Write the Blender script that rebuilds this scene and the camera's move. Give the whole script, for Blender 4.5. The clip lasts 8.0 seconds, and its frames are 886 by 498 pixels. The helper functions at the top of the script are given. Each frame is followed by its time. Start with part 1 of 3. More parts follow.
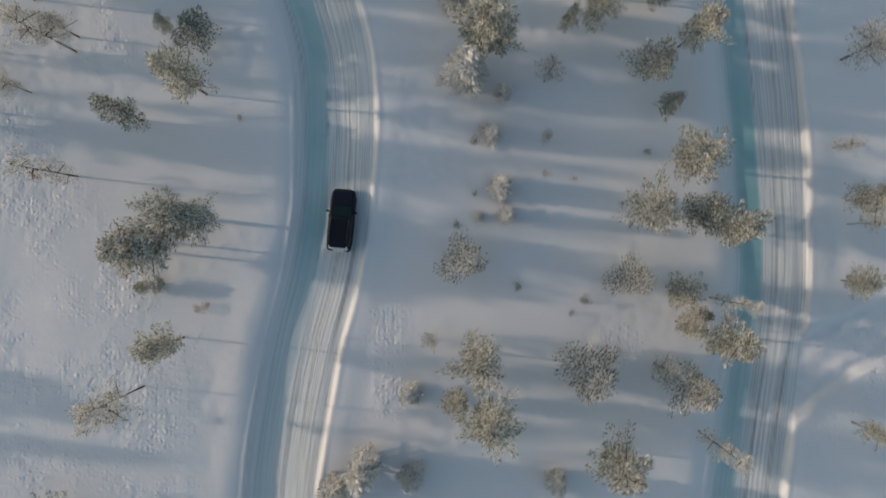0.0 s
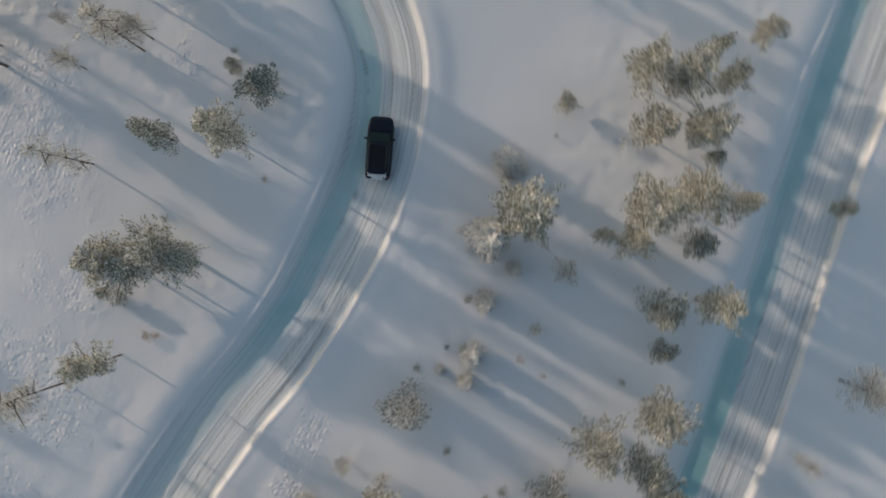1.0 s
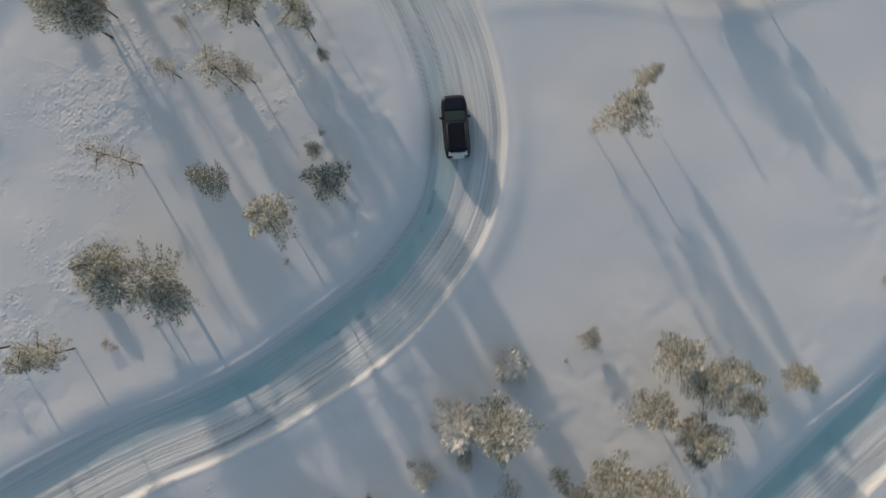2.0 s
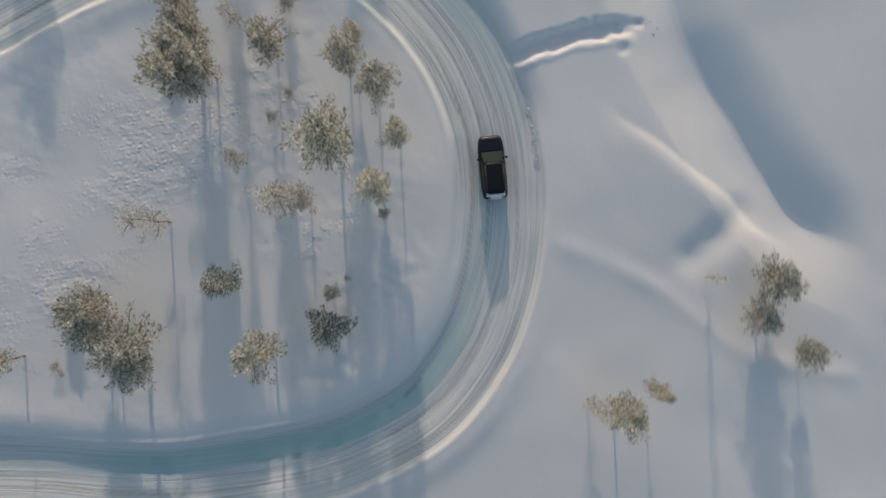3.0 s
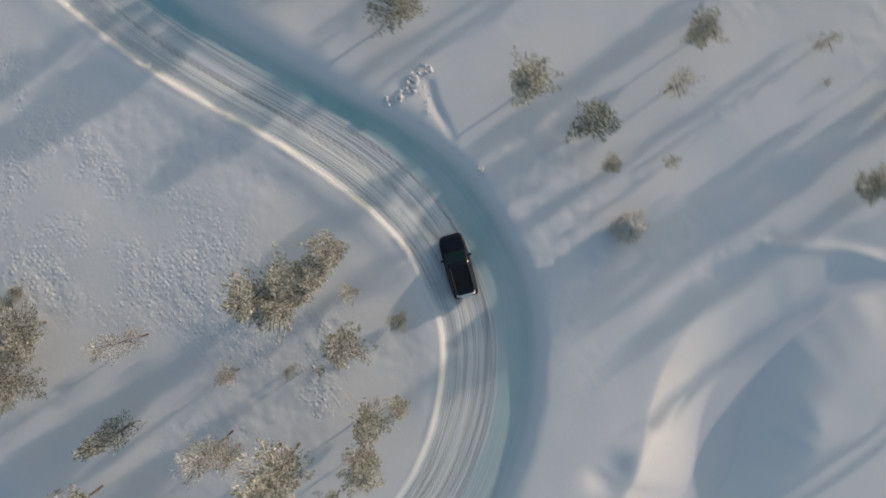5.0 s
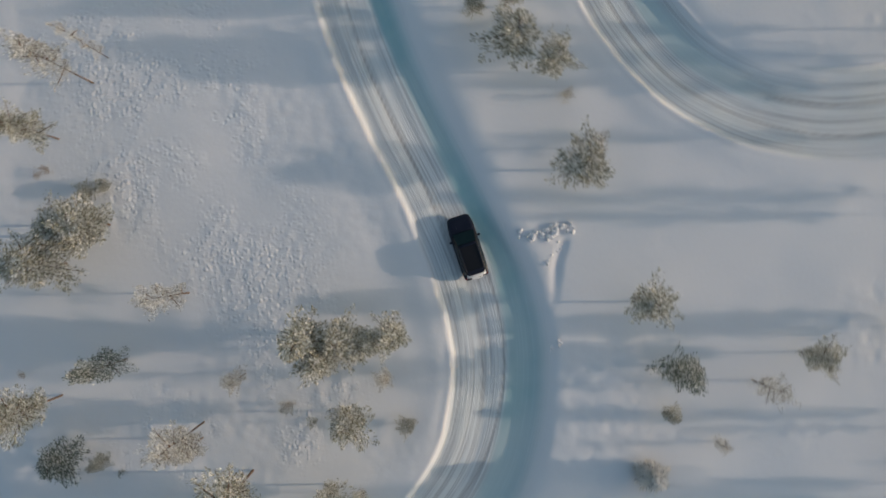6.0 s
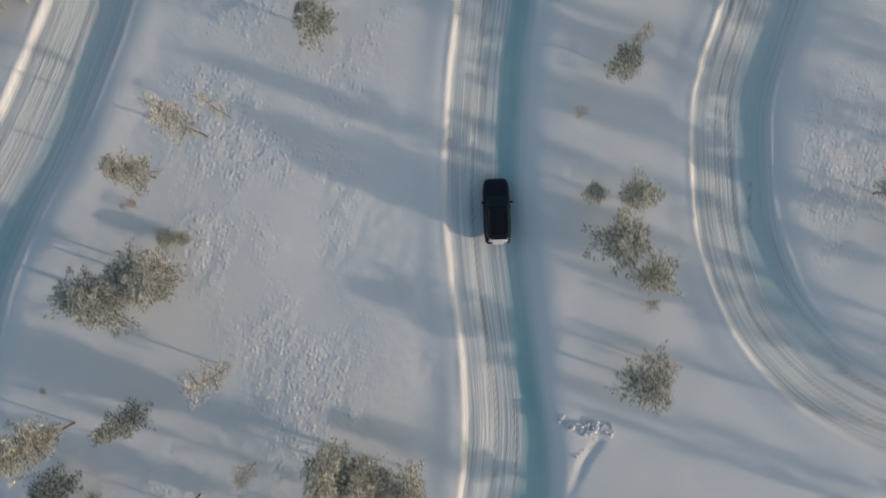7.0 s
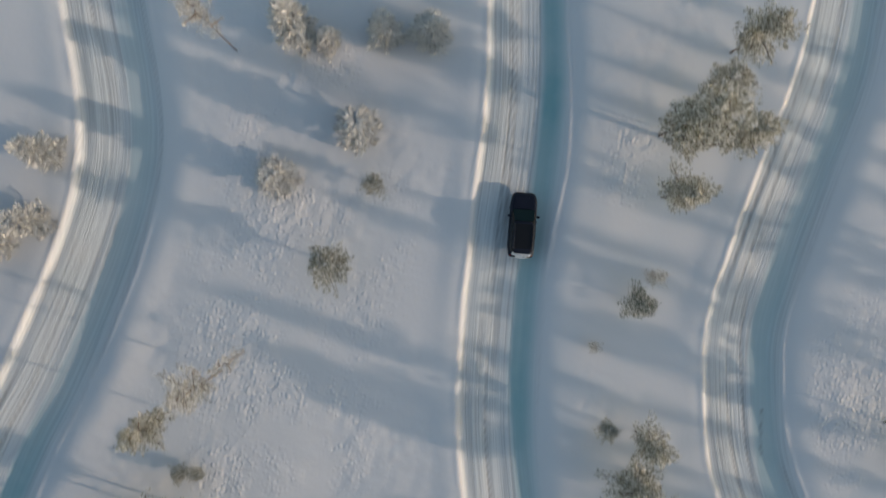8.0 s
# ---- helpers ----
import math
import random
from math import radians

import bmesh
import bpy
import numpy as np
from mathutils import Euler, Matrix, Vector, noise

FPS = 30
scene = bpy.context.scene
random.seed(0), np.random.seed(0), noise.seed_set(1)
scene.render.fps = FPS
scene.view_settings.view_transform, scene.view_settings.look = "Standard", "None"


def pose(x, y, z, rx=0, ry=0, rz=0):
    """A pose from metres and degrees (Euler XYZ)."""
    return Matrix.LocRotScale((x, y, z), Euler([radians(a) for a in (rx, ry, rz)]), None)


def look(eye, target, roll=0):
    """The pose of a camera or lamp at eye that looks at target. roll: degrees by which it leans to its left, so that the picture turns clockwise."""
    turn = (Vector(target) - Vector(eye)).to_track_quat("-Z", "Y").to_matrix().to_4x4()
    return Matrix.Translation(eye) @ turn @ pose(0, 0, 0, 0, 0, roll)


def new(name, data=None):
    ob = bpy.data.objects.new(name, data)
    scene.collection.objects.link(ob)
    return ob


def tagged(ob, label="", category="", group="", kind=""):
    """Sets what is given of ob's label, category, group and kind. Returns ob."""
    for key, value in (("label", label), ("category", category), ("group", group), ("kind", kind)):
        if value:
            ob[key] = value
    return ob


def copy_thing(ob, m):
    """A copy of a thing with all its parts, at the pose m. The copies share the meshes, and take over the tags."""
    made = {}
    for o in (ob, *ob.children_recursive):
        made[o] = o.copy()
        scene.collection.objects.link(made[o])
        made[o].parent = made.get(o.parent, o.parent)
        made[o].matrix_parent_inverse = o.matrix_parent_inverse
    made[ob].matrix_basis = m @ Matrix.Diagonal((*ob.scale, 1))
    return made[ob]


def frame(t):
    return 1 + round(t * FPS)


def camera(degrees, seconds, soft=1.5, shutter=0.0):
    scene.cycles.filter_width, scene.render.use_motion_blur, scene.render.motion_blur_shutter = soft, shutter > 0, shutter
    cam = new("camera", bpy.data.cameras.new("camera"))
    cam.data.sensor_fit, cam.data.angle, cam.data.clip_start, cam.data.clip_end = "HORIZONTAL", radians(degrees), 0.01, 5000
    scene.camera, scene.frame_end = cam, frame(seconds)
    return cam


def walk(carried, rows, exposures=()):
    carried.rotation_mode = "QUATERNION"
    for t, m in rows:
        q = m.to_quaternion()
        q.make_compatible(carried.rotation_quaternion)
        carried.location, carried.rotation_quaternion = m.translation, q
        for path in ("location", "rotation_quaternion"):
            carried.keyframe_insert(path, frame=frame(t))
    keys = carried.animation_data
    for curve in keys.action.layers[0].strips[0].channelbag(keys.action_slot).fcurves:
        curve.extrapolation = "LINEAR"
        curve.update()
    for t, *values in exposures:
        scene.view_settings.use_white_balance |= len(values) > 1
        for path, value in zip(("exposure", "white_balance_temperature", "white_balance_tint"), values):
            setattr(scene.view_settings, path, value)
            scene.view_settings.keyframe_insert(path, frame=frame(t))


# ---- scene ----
# the drone: looks straight down and turns with the car
cam = camera(70.0, 8.0, soft=1.62, shutter=0.3)
PATH = [
    (0.0, pose(-0.13, 0.25, 48.08, -0.66, -0.37, 0.00)),
    (0.5, pose(0.64, 5.41, 47.95, -0.73, -0.10, 7.05)),
    (1.0, pose(-0.68, 10.77, 47.72, -0.24, 0.23, 24.87)),
    (1.2, pose(-1.93, 12.73, 47.70, 0.09, 0.15, 32.19)),
    (2.3, pose(-12.88, 20.98, 47.47, -0.06, -1.00, 61.12)),
    (2.5, pose(-15.93, 22.15, 47.53, -0.46, -1.24, 67.37)),
    (3.0, pose(-22.86, 23.84, 47.43, -0.53, -1.35, 80.64)),
    (3.5, pose(-30.22, 24.24, 47.30, -0.92, -1.27, 92.29)),
    (4.0, pose(-38.34, 23.06, 47.12, -0.95, -0.86, 106.38)),
    (4.5, pose(-44.81, 18.98, 46.85, -1.30, -1.08, 121.76)),
    (5.0, pose(-47.86, 14.27, 46.31, -0.33, -0.33, 139.01)),
    (5.2, pose(-48.28, 11.65, 46.12, -0.63, -0.34, 146.53)),
    (6.3, pose(-43.55, 2.28, 46.18, 0.99, -1.37, -178.70)),
    (6.5, pose(-42.53, 0.13, 46.07, 0.87, -1.36, -173.88)),
    (7.0, pose(-39.55, -6.37, 45.94, -0.21, -1.53, -167.49)),
    (7.5, pose(-37.34, -13.55, 45.97, -0.37, -1.34, -166.88)),
    (8.0, pose(-34.64, -23.11, 45.90, -0.88, -1.70, -167.24)),
]
walk(cam, PATH, exposures=[(0.0, 0.28, 7000, 10), (8.0, 0.28, 7000, 10)])

# ---- light ----
SUN_EL = radians(10.4)
SUN_TO = Vector((-0.994, 0.112, 0.0)).normalized()  # compass direction towards the sun
world = bpy.data.worlds.new("sky")
scene.world = world
world.use_nodes = True
wn = world.node_tree
bg = wn.nodes["Background"]
sky = wn.nodes.new("ShaderNodeTexSky")
sky.sky_type, sky.sun_disc = "NISHITA", False
sky.sun_elevation = SUN_EL
sky.sun_rotation = math.atan2(SUN_TO.x, SUN_TO.y)
wn.links.new(sky.outputs[0], bg.inputs[0])
bg.inputs[1].default_value = 0.15
sun_data = bpy.data.lights.new("sun", "SUN")
sun_data.energy, sun_data.angle, sun_data.color = 2.0, radians(0.9), (1.0, 0.81, 0.68)
sun = new("sun", sun_data)
way_up = Vector((SUN_TO.x * math.cos(SUN_EL), SUN_TO.y * math.cos(SUN_EL), math.sin(SUN_EL)))
sun.matrix_world = look((way_up * 300)[:], (0, 0, 0))


# ---- materials ----
def material(name):
    m = bpy.data.materials.new(name)
    m.use_nodes = True
    nt = m.node_tree
    return m, nt, nt.nodes["Principled BSDF"]


def node(nt, kind, **kw):
    n = nt.nodes.new("ShaderNode" + kind)
    for k, v in kw.items():
        if k == "operation":
            n.operation = v
        elif k == "name_of":
            n.attribute_name = v
        elif k == "blend":
            n.blend_type = v
            n.data_type = "RGBA"
        else:
            n.inputs[k].default_value = v
    return n


def noise_at(nt, scale, detail=4.0, vec=None, rough=0.55):
    n = node(nt, "TexNoise", Scale=scale, Detail=detail, Roughness=rough)
    if vec is None:
        vec = node(nt, "TexCoord").outputs["Object"]
    nt.links.new(vec, n.inputs["Vector"])
    return n.outputs["Fac"]


def math_of(nt, op, a, b=0.0, clamp=False):
    n = node(nt, "Math", operation=op)
    n.use_clamp = clamp
    for i, v in enumerate((a, b)):
        if isinstance(v, (int, float)):
            n.inputs[i].default_value = v
        else:
            nt.links.new(v, n.inputs[i])
    return n.outputs[0]


def spread(nt, val, lo, hi, to_lo=0.0, to_hi=1.0):
    n = node(nt, "MapRange")
    nt.links.new(val, n.inputs[0])
    for i, v in enumerate((lo, hi, to_lo, to_hi)):
        n.inputs[i + 1].default_value = v
    return n.outputs[0]


def blend(nt, fac, a, b):
    n = node(nt, "Mix")
    n.data_type = "RGBA"
    if isinstance(fac, (int, float)):
        n.inputs[0].default_value = fac
    else:
        nt.links.new(fac, n.inputs[0])
    for slot, v in ((6, a), (7, b)):
        if isinstance(v, tuple):
            n.inputs[slot].default_value = (*v, 1)
        else:
            nt.links.new(v, n.inputs[slot])
    return n.outputs[2]


def bump(nt, p, height, strength, dist):
    b = node(nt, "Bump", Strength=strength, Distance=dist)
    nt.links.new(height, b.inputs["Height"])
    nt.links.new(b.outputs[0], p.inputs["Normal"])


def snow_ground():
    m, nt, p = material("snow_ground")
    coord = node(nt, "TexCoord").outputs["Object"]
    road = node(nt, "Attribute", name_of="road").outputs["Fac"]
    side = node(nt, "Attribute", name_of="side").outputs["Fac"]
    along = node(nt, "Attribute", name_of="along").outputs["Fac"]
    rough_area = node(nt, "Attribute", name_of="trodden").outputs["Fac"]
    dirt = node(nt, "Attribute", name_of="dirt").outputs["Fac"]
    # tyre streaks run along the lane
    comb = node(nt, "CombineXYZ")
    nt.links.new(math_of(nt, "MULTIPLY", along, 0.03), comb.inputs[0])
    nt.links.new(math_of(nt, "MULTIPLY", side, 2.6), comb.inputs[1])
    streak = noise_at(nt, 2.2, 5.0, comb.outputs[0], 0.68)
    streak_mask = spread(nt, streak, 0.38, 0.54)
    polished = node(nt, "Attribute", name_of="polished").outputs["Fac"]
    streak_mask = math_of(nt, "MAXIMUM", streak_mask, math_of(nt, "MULTIPLY", polished, 0.9), True)
    patch = noise_at(nt, 0.22, 3.0, coord)
    snow = blend(nt, noise_at(nt, 0.08, 3.0, coord), (0.74, 0.75, 0.77), (0.80, 0.80, 0.80))
    packed = blend(nt, streak_mask, (0.50, 0.525, 0.535), (0.715, 0.75, 0.755))
    # teal mixes ice with the tint of shaded snow
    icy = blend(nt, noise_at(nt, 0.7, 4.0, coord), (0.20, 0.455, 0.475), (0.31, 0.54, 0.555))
    # ice showing through, plus painted shade: teal along each track's sunward half
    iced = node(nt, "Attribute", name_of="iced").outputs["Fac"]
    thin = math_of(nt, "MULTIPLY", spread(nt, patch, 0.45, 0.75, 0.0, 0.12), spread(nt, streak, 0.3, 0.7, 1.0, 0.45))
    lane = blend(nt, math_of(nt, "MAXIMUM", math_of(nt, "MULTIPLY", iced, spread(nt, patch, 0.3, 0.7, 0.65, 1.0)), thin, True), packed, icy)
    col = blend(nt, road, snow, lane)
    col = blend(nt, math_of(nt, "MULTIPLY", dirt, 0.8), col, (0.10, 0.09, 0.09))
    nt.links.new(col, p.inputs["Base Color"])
    nt.links.new(spread(nt, road, 0, 1, 0.8, 0.55), p.inputs["Roughness"])
    p.inputs["Specular IOR Level"].default_value = 0.2
    fine = noise_at(nt, 2.6, 5.0, coord, 0.6)
    warp = node(nt, "VectorMath", operation="ADD")
    wob = node(nt, "TexNoise", Scale=1.7, Detail=2.0)
    nt.links.new(coord, wob.inputs["Vector"])
    nt.links.new(coord, warp.inputs[0])
    half_wob = node(nt, "VectorMath", operation="SCALE")
    half_wob.inputs[3].default_value = 0.35
    nt.links.new(wob.outputs["Color"], half_wob.inputs[0])
    nt.links.new(half_wob.outputs[0], warp.inputs[1])
    cells = node(nt, "TexVoronoi", Scale=2.9)
    nt.links.new(warp.outputs[0], cells.inputs["Vector"])
    pick = node(nt, "SeparateXYZ")
    nt.links.new(cells.outputs["Color"], pick.inputs[0])
    lump = math_of(nt, "MULTIPLY", spread(nt, cells.outputs["Distance"], 0.0, 0.55, 1.0, 0.0), spread(nt, pick.outputs[0], 0.15, 0.85, -0.8, 1.0))
    h_off = math_of(nt, "ADD", math_of(nt, "MULTIPLY", fine, 0.011), math_of(nt, "MULTIPLY", math_of(nt, "MULTIPLY", math_of(nt, "ADD", lump, math_of(nt, "MULTIPLY", noise_at(nt, 3.0, 2.0, coord, 0.5), 0.7)), rough_area), 0.050))
    worn = math_of(nt, "MULTIPLY", spread(nt, noise_at(nt, 0.12, 2.0, coord), 0.35, 0.65, 0.3, 1.0), spread(nt, polished, 0.0, 0.6, 1.0, 0.12))
    h_road = math_of(nt, "MULTIPLY", math_of(nt, "MULTIPLY", streak, worn), 0.10)
    mixh = node(nt, "Mix")
    nt.links.new(road, mixh.inputs[0])
    nt.links.new(h_off, mixh.inputs[2])
    nt.links.new(h_road, mixh.inputs[3])
    bump(nt, p, mixh.outputs[0], 1.0, 1.0)
    return m


def plain(name, col, col2=None, rough=0.6, metal=0.0, scale=6.0, bumps=0.0):
    m, nt, p = material(name)
    f = noise_at(nt, scale)
    nt.links.new(blend(nt, f, col, col2 or tuple(c * 0.8 for c in col)), p.inputs["Base Color"])
    p.inputs["Roughness"].default_value, p.inputs["Metallic"].default_value = rough, metal
    if bumps:
        bump(nt, p, noise_at(nt, scale * 4), 0.6, bumps)
    return m


def needles(name, dark, light, frost):
    """Needle tufts, each of its own shade, thin enough to let some light through; hoar frost lies on the upper sides of many."""
    m, nt, p = material(name)
    geo = node(nt, "NewGeometry")
    isl = geo.outputs["Random Per Island"]
    green = blend(nt, isl, dark, light)
    sep = node(nt, "SeparateXYZ")
    nt.links.new(geo.outputs["Normal"], sep.inputs[0])
    up = spread(nt, sep.outputs[2], -0.7, 0.3)
    rnd = math_of(nt, "FRACT", math_of(nt, "MULTIPLY", isl, 7.31))
    some = spread(nt, rnd, 1.0 - frost, 1.0 - frost * 0.6)
    col = blend(nt, math_of(nt, "MULTIPLY", up, some), green, (0.87, 0.86, 0.83))
    nt.links.new(col, p.inputs["Base Color"])
    p.inputs["Roughness"].default_value = 0.8
    p.inputs["Specular IOR Level"].default_value = 0.2
    thin = node(nt, "BsdfTranslucent")
    nt.links.new(col, thin.inputs["Color"])
    mix = node(nt, "MixShader")
    mix.inputs[0].default_value = 0.42
    nt.links.new(p.outputs[0], mix.inputs[1])
    nt.links.new(thin.outputs[0], mix.inputs[2])
    nt.links.new(mix.outputs[0], nt.nodes["Material Output"].inputs["Surface"])
    return m


M_GROUND = snow_ground()
M_BARK = plain("pine_bark", (0.16, 0.10, 0.07), (0.09, 0.07, 0.055), 0.9, 0, 9, 0.02)
M_PINE = needles("pine_needles", (0.25, 0.255, 0.205), (0.47, 0.455, 0.365), 0.62)
M_THIN = needles("sparse_needles", (0.30, 0.29, 0.26), (0.52, 0.50, 0.46), 0.62)
M_DARK = needles("dark_needles", (0.14, 0.17, 0.15), (0.30, 0.32, 0.27), 0.45)
M_FROST = needles("frosted_needles", (0.10, 0.11, 0.105), (0.42, 0.43, 0.42), 1.25)
M_HOAR = needles("rimed_needles", (0.16, 0.165, 0.14), (0.40, 0.39, 0.34), 0.72)
M_DRY = needles("dry_twigs", (0.34, 0.25, 0.19), (0.55, 0.44, 0.35), 0.3)


# ---- helpers for meshes ----
def part(name, bm, mat, parent=None, label=""):
    me = bpy.data.meshes.new(name)
    bm.to_mesh(me)
    bm.free()
    me.materials.append(mat)
    ob = new(name, me)
    if parent is not None:
        ob.parent = parent
    if label:
        ob["label"] = label
    return ob


def mesh_from(name, verts, faces, mat, parent=None, label="", smooth=False):
    me = bpy.data.meshes.new(name)
    me.from_pydata(verts, [], faces)
    if smooth:
        me.shade_smooth()
    me.materials.append(mat)
    ob = new(name, me)
    if parent is not None:
        ob.parent = parent
    if label:
        ob["label"] = label
    return ob


# ---- roads: centre lines through the snow ----
ROAD_LOOP = [(-4.5, -52), (-6.5, -42), (-9.2, -34.5), (-11.4, -29.1), (-12.6, -24.5), (-12.75, -19.5), (-12.0, -13.5), (-10.8, -7.2),
             (-9.6, -2.6), (-8.8, 1.8), (-8.5, 5.7), (-8.4, 10.2), (-8.9, 15.4), (-10.9, 21.2), (-14.7, 25.4), (-19.0, 27.9), (-23.0, 29.2),
             (-27.0, 29.9), (-30.8, 30.0), (-34.5, 29.4), (-38.4, 28.0), (-43.0, 25.0), (-46.7, 20.9), (-48.6, 16.3), (-49.3, 11.4), (-48.7, 5.8),
             (-47.1, 0.2), (-44.7, -6.4), (-43.0, -12.3), (-41.8, -19.2), (-41.2, -24.8), (-40.7, -30.5), (-40.0, -35.8), (-38.7, -41.8), (-36.5, -52)]
ROAD_EAST = [(20.6, -36), (21.8, -28), (22.9, -19.4), (23.6, -13.7), (24.4, -7.2), (24.8, -2.0), (24.6, 4.0), (24.1, 10.5), (23.2, 18.6), (22.2, 26), (21.1, 36.8), (19.6, 52)]
ROAD_WEST = [(-61.5, -55), (-62.1, -44.8), (-61.9, -40.1), (-61.0, -33.9), (-60.2, -27.8), (-59.8, -22.3), (-60.7, -17.4), (-62.4, -12.3), (-65.3, -7.7),
             (-69.0, -4.7), (-73.0, -2.9), (-78, -2.0), (-86, -2.2)]
BRANCH = [(25.8, -11.6), (27.5, -10.4), (29.2, -8.8), (31.5, -7.4), (36, -6.1), (42, -5.6), (55, -5.2)]
DITCH = [(-35.3, 29.5), (-35.6, 31.5), (-36.1, 34.0), (-36.4, 36.4), (-36.7, 39.4), (-36.4, 42.6), (-36.4, 46)]


def curve_points(ctrl, step=0.2):
    """Catmull-Rom through the control points, at even steps."""
    c = np.array(ctrl, float)
    c = np.vstack([2 * c[0] - c[1], c, 2 * c[-1] - c[-2]])
    out = []
    for i in range(1, len(c) - 2):
        p0, p1, p2, p3 = c[i - 1:i + 3]
        n = max(2, int(np.linalg.norm(p2 - p1) / step))
        u = np.linspace(0, 1, n, endpoint=False)[:, None]
        out.append(0.5 * (2 * p1 + (p2 - p0) * u + (2 * p0 - 5 * p1 + 4 * p2 - p3) * u**2 + (3 * p1 - p0 - 3 * p2 + p3) * u**3))
    return np.vstack(out)


def lateral(pts, ctrl, reach):
    """For each place: distance to the line, signed offset (plus: to the line's right) and the length along it."""
    from_line = curve_points(ctrl)
    tang = np.gradient(from_line, axis=0)
    tang /= np.linalg.norm(tang, axis=1)[:, None]
    run = np.concatenate([[0], np.cumsum(np.linalg.norm(np.diff(from_line, axis=0), axis=1))])
    lo, hi = from_line.min(0) - reach, from_line.max(0) + reach
    near = np.where(((pts > lo) & (pts < hi)).all(1))[0]
    best = np.full(len(near), 1e9)
    index = np.zeros(len(near), int)
    line32, near32 = from_line.astype(np.float32), pts[near].astype(np.float32)
    coarse = line32[::10]
    for a in range(0, len(near), 20000):
        q = near32[a:a + 20000]
        d2 = ((q[:, None, :] - coarse[None]) ** 2).sum(-1)
        k = d2.argmin(1) * 10
        cand = np.clip(k[:, None] + np.arange(-10, 11)[None], 0, len(line32) - 1)
        e = ((line32[cand] - q[:, None, :]) ** 2).sum(-1)
        j = e.argmin(1)
        index[a:a + 20000] = cand[np.arange(len(q)), j]
        best[a:a + 20000] = np.sqrt(e.min(1))
    dist, off, length = np.full(len(pts), 1e3), np.zeros(len(pts)), np.zeros(len(pts))
    d = pts[near] - from_line[index]
    t = tang[index]
    dist[near] = best
    off[near] = d[:, 0] * t[:, 1] - d[:, 1] * t[:, 0]
    length[near] = run[index] + (d * t).sum(1)
    return dist, off, length


def value_noise(x, y, size, seed):
    rng = np.random.RandomState(seed)
    grid = rng.rand(256, 256)
    u, v = x / size, y / size
    i, j = np.floor(u).astype(int), np.floor(v).astype(int)
    fu, fv = u - i, v - j
    fu, fv = fu * fu * (3 - 2 * fu), fv * fv * (3 - 2 * fv)
    g = lambda a, b: grid[a % 256, b % 256]
    return (g(i, j) * (1 - fu) + g(i + 1, j) * fu) * (1 - fv) + (g(i, j + 1) * (1 - fu) + g(i + 1, j + 1) * fu) * fv - 0.5


def smooth(a, b, v):
    u = np.clip((v - a) / (b - a), 0, 1)
    return u * u * (3 - 2 * u)


# soft drifts and hollows beside the bend: line, half width, height
DRIFTS = [
    ([(-50, 35.6), (-45.3, 37.6), (-42.4, 38.6)], 0.5, 0.06),
    ([(-21.4, 32.8), (-19.3, 36.6), (-16.5, 40.5), (-13.4, 43.4), (-10.2, 47.0), (-7.5, 54)], 0.8, 0.09),
    ([(-66.0, 30.0), (-67.8, 31.7), (-70.5, 34.6), (-73.5, 39)], 0.5, 0.26),
    ([(-21.0, 47.4), (-19.8, 45.6), (-18.6, 43.4)], 1.3, -0.55),
    ([(-46.6, 35.0), (-45.7, 35.1)], 1.2, -0.5),
    ([(-50.2, 35.2), (-49.1, 35.6), (-46.7, 36.7), (-43.6, 38.0), (-39.6, 39.2)], 0.7, 0.14),
    ([(-34.8, 40.6), (-35.1, 41.0)], 0.35, -0.25),
    ([(-55.0, 4.9), (-54.3, 6.5), (-53.7, 9.2)], 0.35, -0.22),
]
GULLY = [(-84, 47), (-75, 40.5), (-68.2, 37.0), (-61.0, 35.7), (-56.4, 36.5), (-52.6, 38.6), (-49.2, 41.3), (-45.0, 43.0), (-38.4, 44.9), (-32.1, 46.8),
         (-27.9, 48.3), (-22.8, 50.4), (-19.3, 52.8), (-16.5, 57), (-15, 66)]
# strips where the snow crust is broken and lumpy: line, half width
TRODDEN = [([(-24, -8), (-28, -4), (-31, 0.5), (-32.5, 4)], 4.2), ([(-31, -24), (-30, -18), (-31.5, -10), (-32, -1)], 2.6), ([(-47.8, -34), (-47.8, -30)], 1.4), ([(-68.5, -22), (-69, -15)], 3.4), ([(13, -8.5), (14.5, -7)], 1.4), ([(-25, 18), (-24, 14)], 2.2), ([(-22.8, -34), (-23.8, -26), (-26.5, -15), (-29.5, -6), (-31.2, 1), (-33.5, 7), (-35, 13)], 3.4), ([(-22, -16), (-25, -4), (-29, -1)], 3.0),
           ([(-27, 15.8), (-22.5, 15.9)], 1.6), ([(-3.9, -5), (-3.9, -12)], 1.2), ([(-24.6, 17), (-24.3, 13)], 1.6), ([(-48.6, -33.5), (-48.2, -30)], 1.3),
           ([(-68, -22), (-68, -13)], 3.0), ([(29, -13), (33, -10)], 2.6), ([(-33.5, 17), (-34.5, 11)], 2.2), ([(27.5, -10.6), (29.2, -9.0), (31.5, -7.6), (36, -6.3), (42, -5.8)], 1.8)]
DIRT = [([(-8.6, 8.5), (-8.6, 11.7), (-9.2, 14.3), (-10.0, 16.6), (-11.2, 19.4), (-12.9, 21.8)], 0.10), ([(-62.1, -16.2), (-62.7, -13.4), (-63.7, -10.9), (-65.4, -9.0)], 0.09)]


